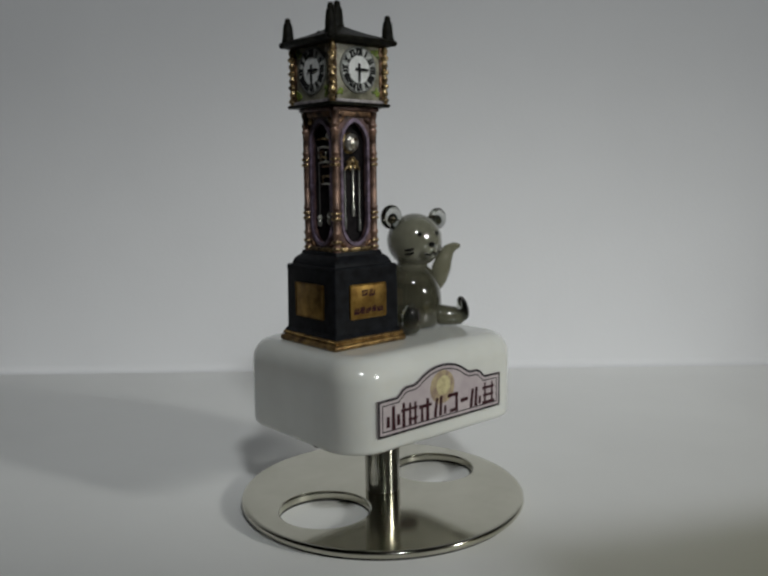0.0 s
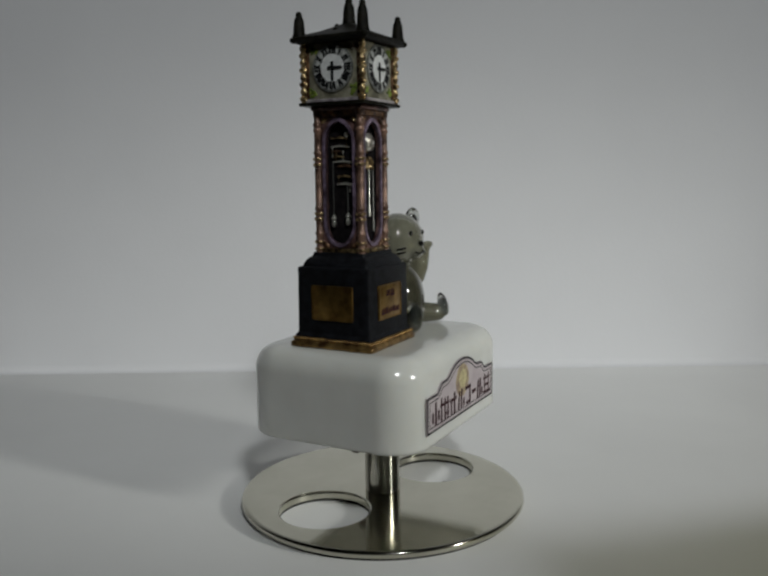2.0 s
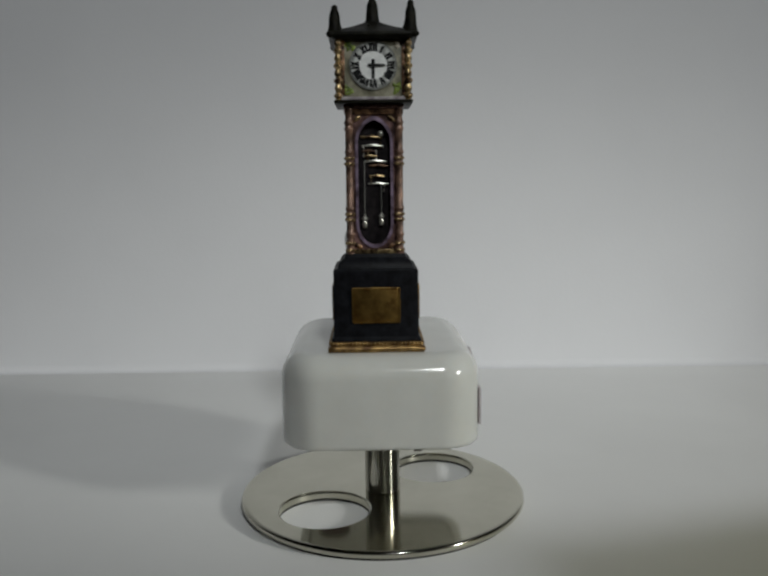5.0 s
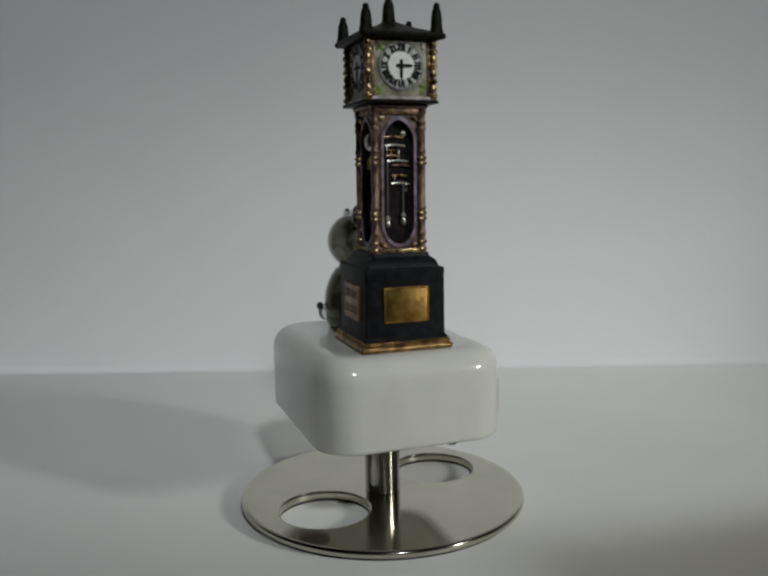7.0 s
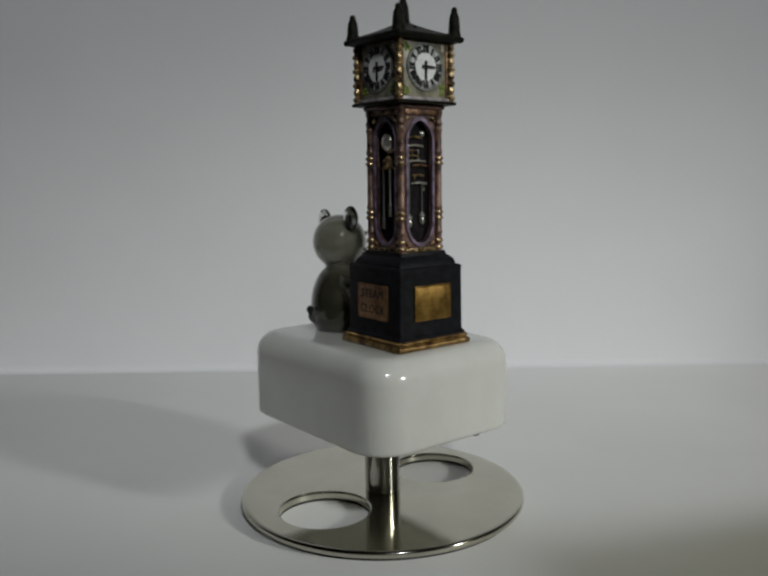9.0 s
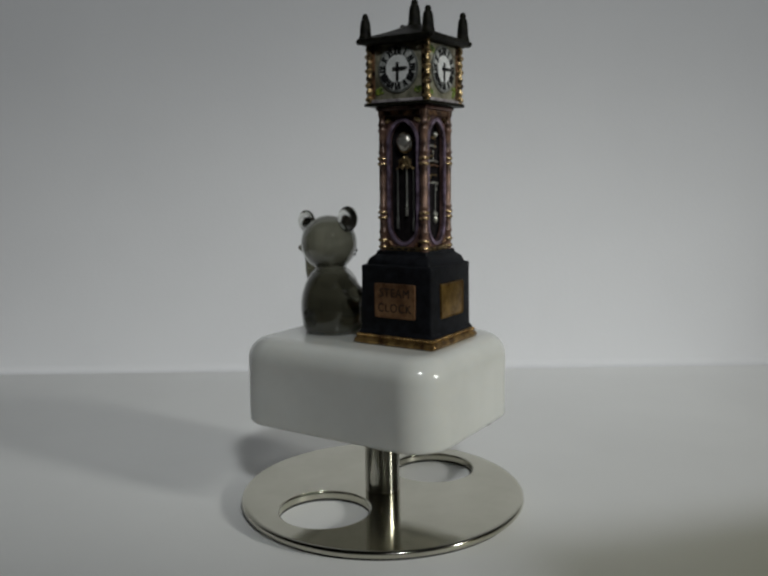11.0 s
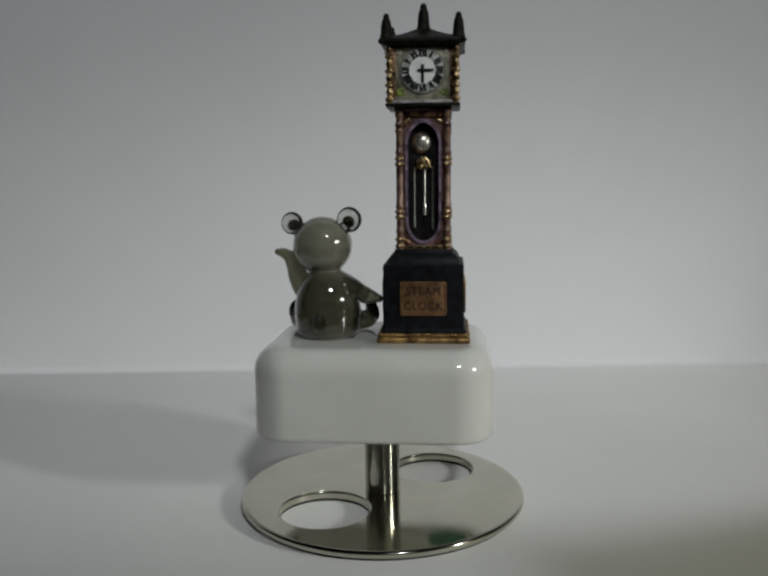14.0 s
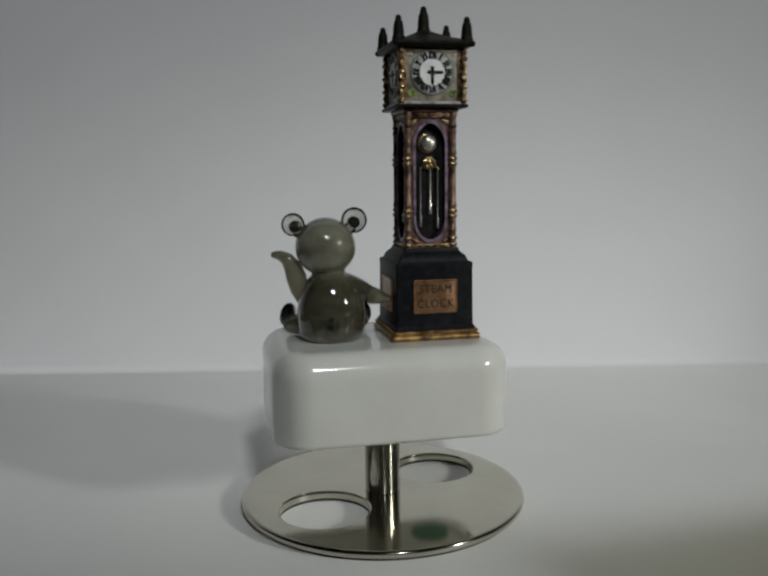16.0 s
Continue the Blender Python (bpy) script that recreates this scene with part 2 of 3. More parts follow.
def tube(path, seg=14, bm=None, flat=1.0):
    """A round limb through (x, y, z, radius) points, with round ends."""
    b = bmesh.new()
    pts = [Vector(p[:3]) for p in path]
    rad = [p[3] for p in path]
    dirs = [(pts[min(i + 1, len(pts) - 1)] - pts[max(i - 1, 0)]).normalized() for i in range(len(pts))]
    up = Vector((0, 1, 0))
    rows = []

    def ring(c, d, r):
        a = d.cross(up).normalized()
        o = a.cross(d).normalized() * flat
        return [b.verts.new(c + (a * math.cos(2 * math.pi * k / seg) + o * math.sin(2 * math.pi * k / seg)) * r) for k in range(seg)]

    rows.append([b.verts.new(pts[0] - dirs[0] * rad[0])])
    for s in (60, 30):
        rows.append(ring(pts[0] - dirs[0] * rad[0] * math.sin(radians(s)), dirs[0], rad[0] * math.cos(radians(s))))
    for c, d, r in zip(pts, dirs, rad):
        rows.append(ring(c, d, r))
    for s in (30, 60):
        rows.append(ring(pts[-1] + dirs[-1] * rad[-1] * math.sin(radians(s)), dirs[-1], rad[-1] * math.cos(radians(s))))
    rows.append([b.verts.new(pts[-1] + dirs[-1] * rad[-1])])
    for lo, hi in zip(rows, rows[1:]):
        for i in range(seg):
            j = (i + 1) % seg
            q = list(dict.fromkeys([lo[i % len(lo)], lo[j % len(lo)], hi[j % len(hi)], hi[i % len(hi)]]))
            if len(q) > 2:
                b.faces.new(q)
    return merge(bm, b)


def ball(x, y, z, rx, ry=None, rz=None, bm=None, m=None, u=28, v=18):
    b = bmesh.new()
    bmesh.ops.create_uvsphere(b, u_segments=u, v_segments=v, radius=1)
    s = Matrix.Diagonal((rx, ry or rx, rz or rx, 1))
    bmesh.ops.transform(b, matrix=Matrix.Translation((x, y, z)) @ (m or Matrix()) @ s, verts=b.verts)
    return merge(bm, b)


def circle(r, n=48, cx=0.0, cy=0.0):
    return [(cx + r * math.cos(2 * math.pi * i / n), cy + r * math.sin(2 * math.pi * i / n)) for i in range(n)]


def rounded(hx, hy, r, n=8):
    out = []
    for k, (sx, sy) in enumerate(((1, 1), (-1, 1), (-1, -1), (1, -1))):
        for i in range(n + 1):
            a = math.pi / 2 * (k + i / n)
            out.append((sx * (hx - r) + r * math.cos(a), sy * (hy - r) + r * math.sin(a)))
    return out


def empty(name, label, category, group=""):
    e = new(name)
    e.empty_display_size = 0.01
    return tagged(e, label, category, group)


# ---- the place ----
def structure(name, bm, mat, label):
    ob = part(name, bm, mat, None)
    return tagged(ob, label, {"paper_bend": "paper", "paper_sheet": "paper", "side_block": "plastic block", "table_top": "table"}.get(name, name.split("_")[0]), kind="structure")


def build_place():
    # unseen dark wood beyond the sheet, added to lessen light bounced upward
    table = structure("table_top", box(-420, 420, -270, 160, -30, -0.5, 1.5), FLOOR, "wooden table top under a white sheet, unseen, kept dark to cut bounced light")
    structure("paper_sheet", box(-215, 215, -70, 157.35, -0.496, 0, 0.1), TABLE, "white matt paper sheet on the table")
    leg = None
    for x, y in ((-390, -240), (390, -240), (-390, 125), (390, 125)):
        if leg is None:
            leg = part("leg", box(-18, 18, -18, 18, -750, -29.8, 3), FLOOR, table, "square wooden leg", at(x, y, 0)).data
        else:
            place("leg", leg, table, "square wooden leg", at(x, y, 0))
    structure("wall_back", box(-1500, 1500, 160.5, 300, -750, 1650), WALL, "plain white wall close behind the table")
    cove = bmesh.new()
    rows = []
    for x in (-215, 215):
        arc = [(157.3, 0.0)] + [(157.4 + 3.0 * math.sin(radians(a)), 0.06 + 3.0 * (1 - math.cos(radians(a)))) for a in range(0, 91, 9)] + [(160.46, 3.1), (160.46, -0.1), (157.3, -0.1)]
        rows.append([cove.verts.new((x, y, z)) for y, z in arc])
    for i in range(len(rows[0])):
        j = (i + 1) % len(rows[0])
        cove.faces.new((rows[0][i], rows[0][j], rows[1][j], rows[1][i]))
    cove.faces.new(rows[0]), cove.faces.new(rows[1][::-1])
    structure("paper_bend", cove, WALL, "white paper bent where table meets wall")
    # unseen low block, added to shade the table's near corner from the side lamp
    low = box(133, 330, -235, -92, -0.45, 42.5, 2.0)
    bmesh.ops.rotate(low, cent=(133, -92, 0), matrix=Matrix.Rotation(radians(13), 3, "Z"), verts=low.verts)
    structure("side_block", low, AMBER, "low amber see-through block, unseen, added to shade the near table corner")
    structure("wall_left", box(-1600, -1500, -2300, 300, -750, 1650), ROOM, "plain grey plaster room wall")
    structure("wall_right", box(1500, 1600, -2300, 300, -750, 1650), ROOM, "plain grey plaster room wall")
    structure("wall_front", box(-1600, 1600, -2400, -2300, -750, 1650), ROOM, "plain grey plaster room wall")
    structure("ceiling", box(-1600, 1600, -2400, 300, 1650, 1700), ROOM, "plain grey plaster ceiling")
    structure("floor", box(-1600, 1600, -2400, 300, -800, -750), FLOOR, "dark wooden room floor")


build_place()


# ---- stand: a polished disc with two holes and a post ----
def build_stand():
    stand = empty("display_stand", "round polished nickel stand with two round holes and a post", "stand")
    b = bmesh.new()
    # plate with two holes: outlines bridged by filling, then given thickness
    edges = []
    for r, cx, cy, n in ((40.0, 0, 0, 128), (12.9, -16.0, -14.6, 64), (12.9, 15.8, 16.6, 64)):
        vs = [b.verts.new((x, y, 3.0)) for x, y in circle(r, n, cx, cy)]
        edges += [b.edges.new((vs[i], vs[(i + 1) % n])) for i in range(n)]
    bmesh.ops.triangle_fill(b, edges=edges, use_beauty=True)
    faces = [f for f in b.faces]
    for f in faces:
        c = f.calc_center_median()
        if math.hypot(c.x + 16, c.y + 14.6) < 12.5 or math.hypot(c.x - 15.8, c.y - 16.6) < 12.5:
            b.faces.remove(f)
    bmesh.ops.recalc_face_normals(b, faces=b.faces)
    for f in b.faces:
        if f.normal.z < 0:
            f.normal_flip()
    # rims: rounded outer edge, bevelled hole edges, and the underside
    def rim(profile, cx, cy, n):
        rows = [[b.verts.new((cx + r * math.cos(2 * math.pi * i / n), cy + r * math.sin(2 * math.pi * i / n), z)) for i in range(n)] for r, z in profile]
        for lo, hi in zip(rows, rows[1:]):
            for i in range(n):
                b.faces.new((lo[i], lo[(i + 1) % n], hi[(i + 1) % n], hi[i]))
    rim([(40.0, 3.0), (40.45, 2.88), (40.75, 2.55), (40.85, 2.1), (40.8, 1.6), (40.5, 1.1), (40.1, 0.95), (39.6, 0.85), (39.0, 0.8)], 0, 0, 128)
    for cx, cy in ((-16.0, -14.6), (15.8, 16.6)):
        rim([(12.9, 3.0), (12.6, 2.85), (12.5, 2.55), (12.5, 0.85), (12.8, 0.8)], cx, cy, 64)
    bmesh.ops.remove_doubles(b, verts=b.verts, dist=0.01)
    plate = part("plate", b, CHROME, stand, smooth=50)
    for poly in plate.data.polygons:
        poly.use_smooth = abs(poly.normal.z) < 0.999
    # added dark rings that draw the shaded line under rim and holes
    pad = ring_slab(circle(39.3, 128), circle(37.5, 128), 0, 0.84)
    for cx, cy in ((-16.0, -14.6), (15.8, 16.6)):
        ring_slab(circle(14.6, 64, cx, cy), circle(12.75, 64, cx, cy), 0, 0.84, bm=pad)
    part("gap_edging", pad, GAPDARK, stand, "thin dark rings added under the plate for the shaded gap line")
    part("post", lathe([(4.85, 3.02), (4.85, 3.15), (5.0, 3.25), (5.05, 3.5), (5.05, 27.0)], 64), TURNED, stand, "turned nickel post")
    return stand


# ---- music box: white porcelain block ----
def build_block():
    thing = empty("music_box", "white glazed porcelain music box with rounded edges and a sign", "music box")
    # shell from stacked rounded outlines
    rows = []
    hx, hy, r = 31.9, 25.6, 10.5
    prof = [(-1.2, 25.0), (-0.5, 25.15), (-0.1, 25.6), (0.0, 26.4)]
    prof += [(0.0, 42.8)] + [(-6.2 * (1 - math.cos(radians(a))), 42.8 + 6.2 * math.sin(radians(a))) for a in range(9, 91, 9)]
    prof += [(-8.5, 49.0), (-14, 49.02)]
    b = bmesh.new()
    for d, z in prof:
        rr = max(r + d, 1.0)
        rows.append([b.verts.new((x + 0.8, y + 0.6, z)) for x, y in rounded(hx + d, hy + d, rr, 12)])
    n = len(rows[0])
    for lo, hi in zip(rows, rows[1:]):
        for i in range(n):
            b.faces.new((lo[i], lo[(i + 1) % n], hi[(i + 1) % n], hi[i]))
    b.faces.new(rows[-1])
    # the wall turns inward below to a recessed bottom
    low = rows[0]
    inner = [b.verts.new((v.co.x * 0.93, v.co.y * 0.92, 25.0)) for v in low]
    deep = [b.verts.new((v.co.x, v.co.y, 27.0)) for v in inner]
    for a, c in ((low, inner), (inner, deep)):
        for i in range(n):
            b.faces.new((a[i], a[(i + 1) % n], c[(i + 1) % n], c[i]))
    part("shell", b, PORCELAIN, thing, smooth=40)
    plate = part("bottom_plate", slab(rounded(28.6, 22.8, 8, 8), 26.2, 27.4), UNDERSIDE, thing, "grey unglazed bottom plate")
    part("felt_pad", lathe([(6.0, 25.6), (6.0, 26.2)], 32), GREEN, plate, "round green felt pad", at(-18.8, -16, 0))
    part("rubber_pad", lathe([(5.0, 25.6), (5.0, 26.2)], 32), BROWN, plate, "round dark brown rubber pad", at(22, 15.5, 0))
    part("stop_lever", box(-0.8, 0.8, -1.0, 1.0, 24.5, 25.8, 0.25), BROWN, plate, "small dark stop lever", at(-29.4, -8.6, 0))
    build_sign(thing)
    return thing


def sign_outline(inset=0.0):
    half = [(22.6, 29.1), (22.6, 38.7), (16.4, 38.8), (15.4, 39.5), (14.4, 40.5), (13.2, 41.0), (10.4, 41.1), (9.2, 41.6), (7.2, 42.9), (5.0, 43.9), (2.5, 44.5), (0.0, 44.7)]
    pts = half + [(-x, z) for x, z in reversed(half[:-1])]
    out = []
    n = len(pts)
    for i, p in enumerate(pts):
        a, q = Vector(pts[i - 1]), Vector(pts[(i + 1) % n])
        p = Vector(p)
        e1, e2 = (p - a).normalized(), (q - p).normalized()
        nrm = (Vector((-e1.y, e1.x)) + Vector((-e2.y, e2.x))).normalized()
        k = 1 / max(0.5, math.cos(e1.angle(e2) / 2))
        out.append(tuple(p + nrm * inset * k))
    return out


FRONT = Matrix(((1, 0, 0, 0), (0, 0, -1, 0), (0, 1, 0, 0), (0, 0, 0, 1)))  # flat (x, y) up into the x-z plane, facing -y


def build_sign(thing):
    shift = Matrix.Translation((-0.5, -25.0, 0)) @ FRONT
    sign = part("sign", slab(sign_outline(), 0, 0.42, m=shift), SIGNPINK, thing, "arched sign plate with black border and dark red print")
    part("border", ring_slab(sign_outline(0.03), sign_outline(0.62), 0.42, 0.475, m=shift), SIGNBLACK, sign, "black printed border")
    part("sign_face", slab(sign_outline(0.62), 0.42, 0.48, m=shift), SIGNPINK, sign, "pale pink printed face")
    part("inner_line", ring_slab(sign_outline(1.3), sign_outline(1.62), 0.48, 0.50, m=shift), SIGNBLACK, sign)
    part("gold_sun", slab(circle(4.5, 40, -0.3, 38.5), 0.48, 0.51, m=shift), SUNGOLD, sign, "round gold printed emblem")
    part("sun_heart", slab(circle(2.6, 32, 0.1, 38.9), 0.51, 0.52, m=shift), SUNHEART, sign, "pale gold middle of the emblem")
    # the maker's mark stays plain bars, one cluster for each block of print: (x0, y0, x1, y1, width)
    clusters = (
        (5.0, ((0.8, 1.2, 0.8, 4.0, 1.2), (2.6, 0.2, 2.6, 6.4, 1.3), (4.3, 1.2, 4.3, 4.0, 1.2))),
        (6.0, ((1.0, 0.0, 1.0, 6.6, 1.1), (3.2, 0.2, 3.2, 6.2, 0.9), (5.0, 0.2, 5.0, 6.2, 0.9), (0.1, 4.6, 5.8, 4.7, 0.8), (2.6, 1.8, 5.8, 1.9, 0.8))),
        (5.0, ((1.3, 0.4, 1.3, 3.9, 1.0), (3.3, 0.3, 3.3, 6.2, 1.25), (0.3, 4.3, 4.8, 4.4, 1.0))),
        (5.2, ((0.9, 0.5, 1.7, 5.6, 1.15), (2.9, 0.6, 3.2, 5.8, 1.15), (4.6, 0.8, 4.7, 3.0, 1.0))),
        (5.0, ((0.3, 5.3, 4.4, 5.4, 1.1), (3.7, 0.6, 3.7, 5.2, 1.15), (1.2, 1.1, 3.4, 1.2, 1.0))),
        (3.4, ((0.2, 3.1, 3.1, 3.3, 1.2),)),
        (5.0, ((0.8, 0.5, 1.5, 5.6, 1.15), (2.7, 0.6, 3.0, 5.8, 1.15), (4.3, 0.8, 4.4, 3.0, 1.0))),
        (5.6, ((1.4, 0.8, 1.4, 6.4, 0.8), (4.2, 0.8, 4.2, 6.4, 0.8), (0.3, 4.9, 5.3, 5.0, 0.85), (0.7, 2.8, 4.9, 2.9, 0.85), (0.3, 0.7, 5.3, 0.8, 0.95))),
    )
    x = -20.2
    for w, strokes in clusters:
        b = bmesh.new()
        for i, (x0, y0, x1, y1, thick) in enumerate(strokes):
            brush(b, (x + x0, 30.3 + y0), (x + x1, 30.3 + y1), thick, 0.5, 0.53 + 0.004 * i, shift)
        part("print_bar", b, RED, sign, "dark red printed bars")
        x += w + 0.08


def brush(bm, a, c, thick, z0, z1, m):
    """A straight painted bar, a little fuller at its start than at its end."""
    a, c = Vector(a), Vector(c)
    d = (c - a).normalized()
    o = Vector((-d.y, d.x)) * thick / 2
    slab([tuple(a - o), tuple(c - o * 0.8), tuple(c + o * 0.8), tuple(a + o)], z0, z1, bm, m)


# ---- clock tower ----
def words(text, size):
    """Letters as a thin raised mesh, in millimetres, in the x-y plane, centred."""
    cu = bpy.data.curves.new("letters", "FONT")
    cu.body, cu.size, cu.extrude, cu.align_x, cu.align_y = text, size, 0.06, "CENTER", "CENTER"
    cu.space_character, cu.offset = 1.12, 0.0
    ob = bpy.data.objects.new("letters", cu)
    scene.collection.objects.link(ob)
    me = bpy.data.meshes.new_from_object(ob.evaluated_get(bpy.context.evaluated_depsgraph_get()))
    b = bmesh.new()
    b.from_mesh(me)
    bpy.data.objects.remove(ob)
    bpy.data.meshes.remove(me)
    bpy.data.curves.remove(cu)
    return b


def side(k, h):
    """The frame of a tower face: k quarter turns from the sign's side, h out from the middle; x along it, y up, z outward."""
    return Matrix.Rotation(radians(-90 * k), 4, "Z") @ Matrix.Translation((0, -h, 0)) @ FRONT


def oval(hw, z0, z1, n=24):
    out = []
    c0, c1 = z0 + hw * 1.35, z1 - hw * 1.35
    for i in range(n + 1):
        a = math.pi * i / n
        c = math.cos(a)
        out.append((hw * math.copysign(abs(c) ** 1.25, c), c1 + hw * 1.35 * math.sin(a)))
    for i in range(n + 1):
        a = math.pi + math.pi * i / n
        out.append((hw * math.cos(a), c0 + hw * 1.35 * math.sin(a)))
    return out


def box_outline(like, hw, z0, z1):
    """Points on a rectangle that match an oval's points one to one."""
    c, out = (z0 + z1) / 2, []
    hh = (z1 - z0) / 2
    for x, y in like:
        dx, dy = x, y - c
        k = min(hw / abs(dx) if abs(dx) > 1e-6 else 1e9, hh / abs(dy) if abs(dy) > 1e-6 else 1e9)
        out.append((dx * k, c + dy * k))
    return out


BEADS = ((0, 106.9), (0, 105.4), (0, 99.7), (1, 98.1), (1, 96.7), (0, 85.4), (1, 84.0), (1, 82.6), (0, 78.8), (1, 76.6), (1, 74.8))


def build_clock():
    clock = empty("clock_tower", "miniature black, gold and purple steam clock tower on the white box", "clock")
    # plinth
    b = bmesh.new()
    rng = random.Random(11)
    rows = []
    for h, z in ((11.9, 49.0), (12.35, 49.25), (12.5, 49.8), (12.3, 50.35), (11.85, 50.65), (11.7, 50.75), (11.95, 51.0), (11.95, 51.4), (11.6, 51.7), (10.9, 51.75)):
        line = []
        for k in range(4):
            for i in range(14):
                u = -h + 0.25 + i * (2 * h - 0.5) / 13
                v = Matrix.Rotation(radians(90 * k), 3, "Z") @ Vector((u, -h - rng.uniform(-0.12, 0.12), z + (rng.uniform(-0.1, 0.1) if z > 49.1 else 0)))
                line.append(b.verts.new(v))
        rows.append(line)
    for lo, hi in zip(rows, rows[1:]):
        for i in range(len(lo)):
            j = (i + 1) % len(lo)
            b.faces.new((lo[i], lo[j], hi[j], hi[i]))
    b.faces.new(rows[-1]), b.faces.new(rows[0][::-1])
    part("plinth", b, PLINTH, clock, "antique gold plinth with two worn mouldings", smooth=60)
    beads = bmesh.new()
    for k in range(4):
        for i in range(24):
            ball(-11.2 + i * 0.975, -11.75, 51.3, 0.36, 0.5, 0.42, bm=beads, m=None, u=8, v=6)
        bmesh.ops.transform(beads, matrix=Matrix.Rotation(radians(90), 4, "Z"), verts=beads.verts)
    tagged(part("beading", beads, PLINTH, clock, "row of fine gold beads"), kind="stuff")
    # pedestal
    prof = [(11.5, 51.4), (11.5, 52.1), (10.9, 52.9), (10.75, 68.4), (10.82, 68.9), (10.82, 69.8), (10.55, 70.2), (9.8, 70.3), (9.6, 71.0), (9.2, 71.9), (8.4, 72.6), (7.9, 73.0), (7.7, 73.9), (0.0, 73.9)]
    b = bmesh.new()
    rows = [[b.verts.new((x, y, z)) for x, y in rounded(h, h, min(0.5, h), 3)] for h, z in prof[:-1]]
    n = len(rows[0])
    for lo, hi in zip(rows, rows[1:]):
        for i in range(n):
            b.faces.new((lo[i], lo[(i + 1) % n], hi[(i + 1) % n], hi[i]))
    b.faces.new(rows[-1]), b.faces.new(rows[0][::-1])
    part("pedestal", b, BLACK, clock, "stepped black pedestal", smooth=30)
    for k in range(4):
        m = side(k, 10.75)
        mat = (PLAQUE, PLAQUE, REDPLAQUE, REDPLAQUE)[k]
        label = ("gold plaque with two lines of dark red print", "plain gold plaque", "copper plaque lettered STEAM CLOCK", "plain copper plaque")[k]
        plaque = part("plaque", slab([(x, y + 61.0) for x, y in rounded(6.2, 4.6, 0.5, 3)], 0.05, 0.5, m=m, bevel=0.15), mat, clock, label)
        part("plaque_rim", ring_slab([(x, y + 61.0) for x, y in rounded(6.1, 4.5, 0.5, 3)], [(x, y + 61.0) for x, y in rounded(5.75, 4.15, 0.4, 3)], 0.45, 0.6, m=m), mat, plaque, "thin raised rim")
        if k == 0:
            for x0, x1, z in ((-2.3, -0.2, 63.2), (0.2, 2.3, 63.2), (-5.0, -3.2, 58.6), (-2.9, -1.3, 58.6), (-1.0, 0.9, 58.6), (1.2, 2.6, 58.6), (2.9, 5.0, 58.6)):
                s = bmesh.new()
                for i in range(5):
                    w = x1 - x0
                    v = rng.uniform(-0.9, 0.9)
                    if i < 3:
                        brush(s, (x0 + (i + 0.3) / 3 * w, z - 1.0 + rng.uniform(0, 0.5)), (x0 + (i + 0.6) / 3 * w, z + 1.0 - rng.uniform(0, 0.5)), 0.42, 0.5, 0.55 + 0.005 * i, m)
                    else:
                        brush(s, (x0, z + v), (x1, z + v + 0.1), 0.4, 0.5, 0.55 + 0.005 * i, m)
                part("print_bar", s, RED, plaque, "dark red printed bars")
        if k == 2:
            for text, z in (("STEAM", 63.0), ("CLOCK", 59.0)):
                s = words(text, 3.1)
                bmesh.ops.transform(s, matrix=m @ Matrix.Translation((0, z, 0.53)) @ Matrix.Diagonal((0.93, 1.05, 1, 1)), verts=s.verts)
                part("lettering", s, FADED, plaque, "faint dark lettering")
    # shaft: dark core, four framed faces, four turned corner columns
    # solid core; its dark colour paints the shade of a deeper hollow
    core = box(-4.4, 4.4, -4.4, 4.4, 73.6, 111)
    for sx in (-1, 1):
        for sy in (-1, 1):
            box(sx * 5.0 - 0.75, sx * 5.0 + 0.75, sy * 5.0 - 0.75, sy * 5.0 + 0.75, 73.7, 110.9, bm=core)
    part("core", core, DEEP, clock, "solid core painted dark as the shade inside the openings")
    for k in range(4):
        m = side(k, 6.2)
        ov = oval(4.1, 76.2, 107.6)
        panel = part("shaft_panel", ring_slab(box_outline(ov, 6.2, 73.8, 111), ov, -1.0, 0, m=m), PANEL, clock, "brown-purple panel with a long oval opening")
        part("oval_frame", ring_slab(oval(4.8, 75.3, 108.6), ov, -0.6, 0.45, m=m), PURPLE, panel, "purple oval frame")
        part("lower_rail", slab([(-5.4, 73.9), (5.4, 73.9), (5.4, 75.0), (-5.4, 75.0)], -0.2, 0.8, m=m, bevel=0.2), GOLD, panel, "gold bottom rail")
        if k in (2, 3):
            for i in range(4):
                u = -3.3 + i * 2.2
                # flat dark plate on the rail, painted as a notch's shade
                part("notch_shade", slab([(u - 0.6, 74.2), (u + 0.6, 74.2), (u + 0.6, 74.7), (u - 0.6, 74.7)], 0.8, 0.83, m=m), DEEP, panel, "thin dark plate painted as a notch's shade")
        part("upper_rail", slab([(-5.4, 109.0), (5.4, 109.0), (5.4, 110.4), (-5.4, 110.4)], -0.2, 0.7, m=m, bevel=0.2), COPPER, panel, "copper top rail")
        for sx in (-1, 1):
            for z in (108.0, 75.9):
                part("corner_leaf", leaf(m, sx * 4.3, z, sx * (-35 if z > 90 else 35)), GOLD if z > 90 and k > 0 else COPPER, panel)
        if k in (0, 2):
            build_pendulum(clock, m)
        else:
            build_works(clock, m)
    column = None
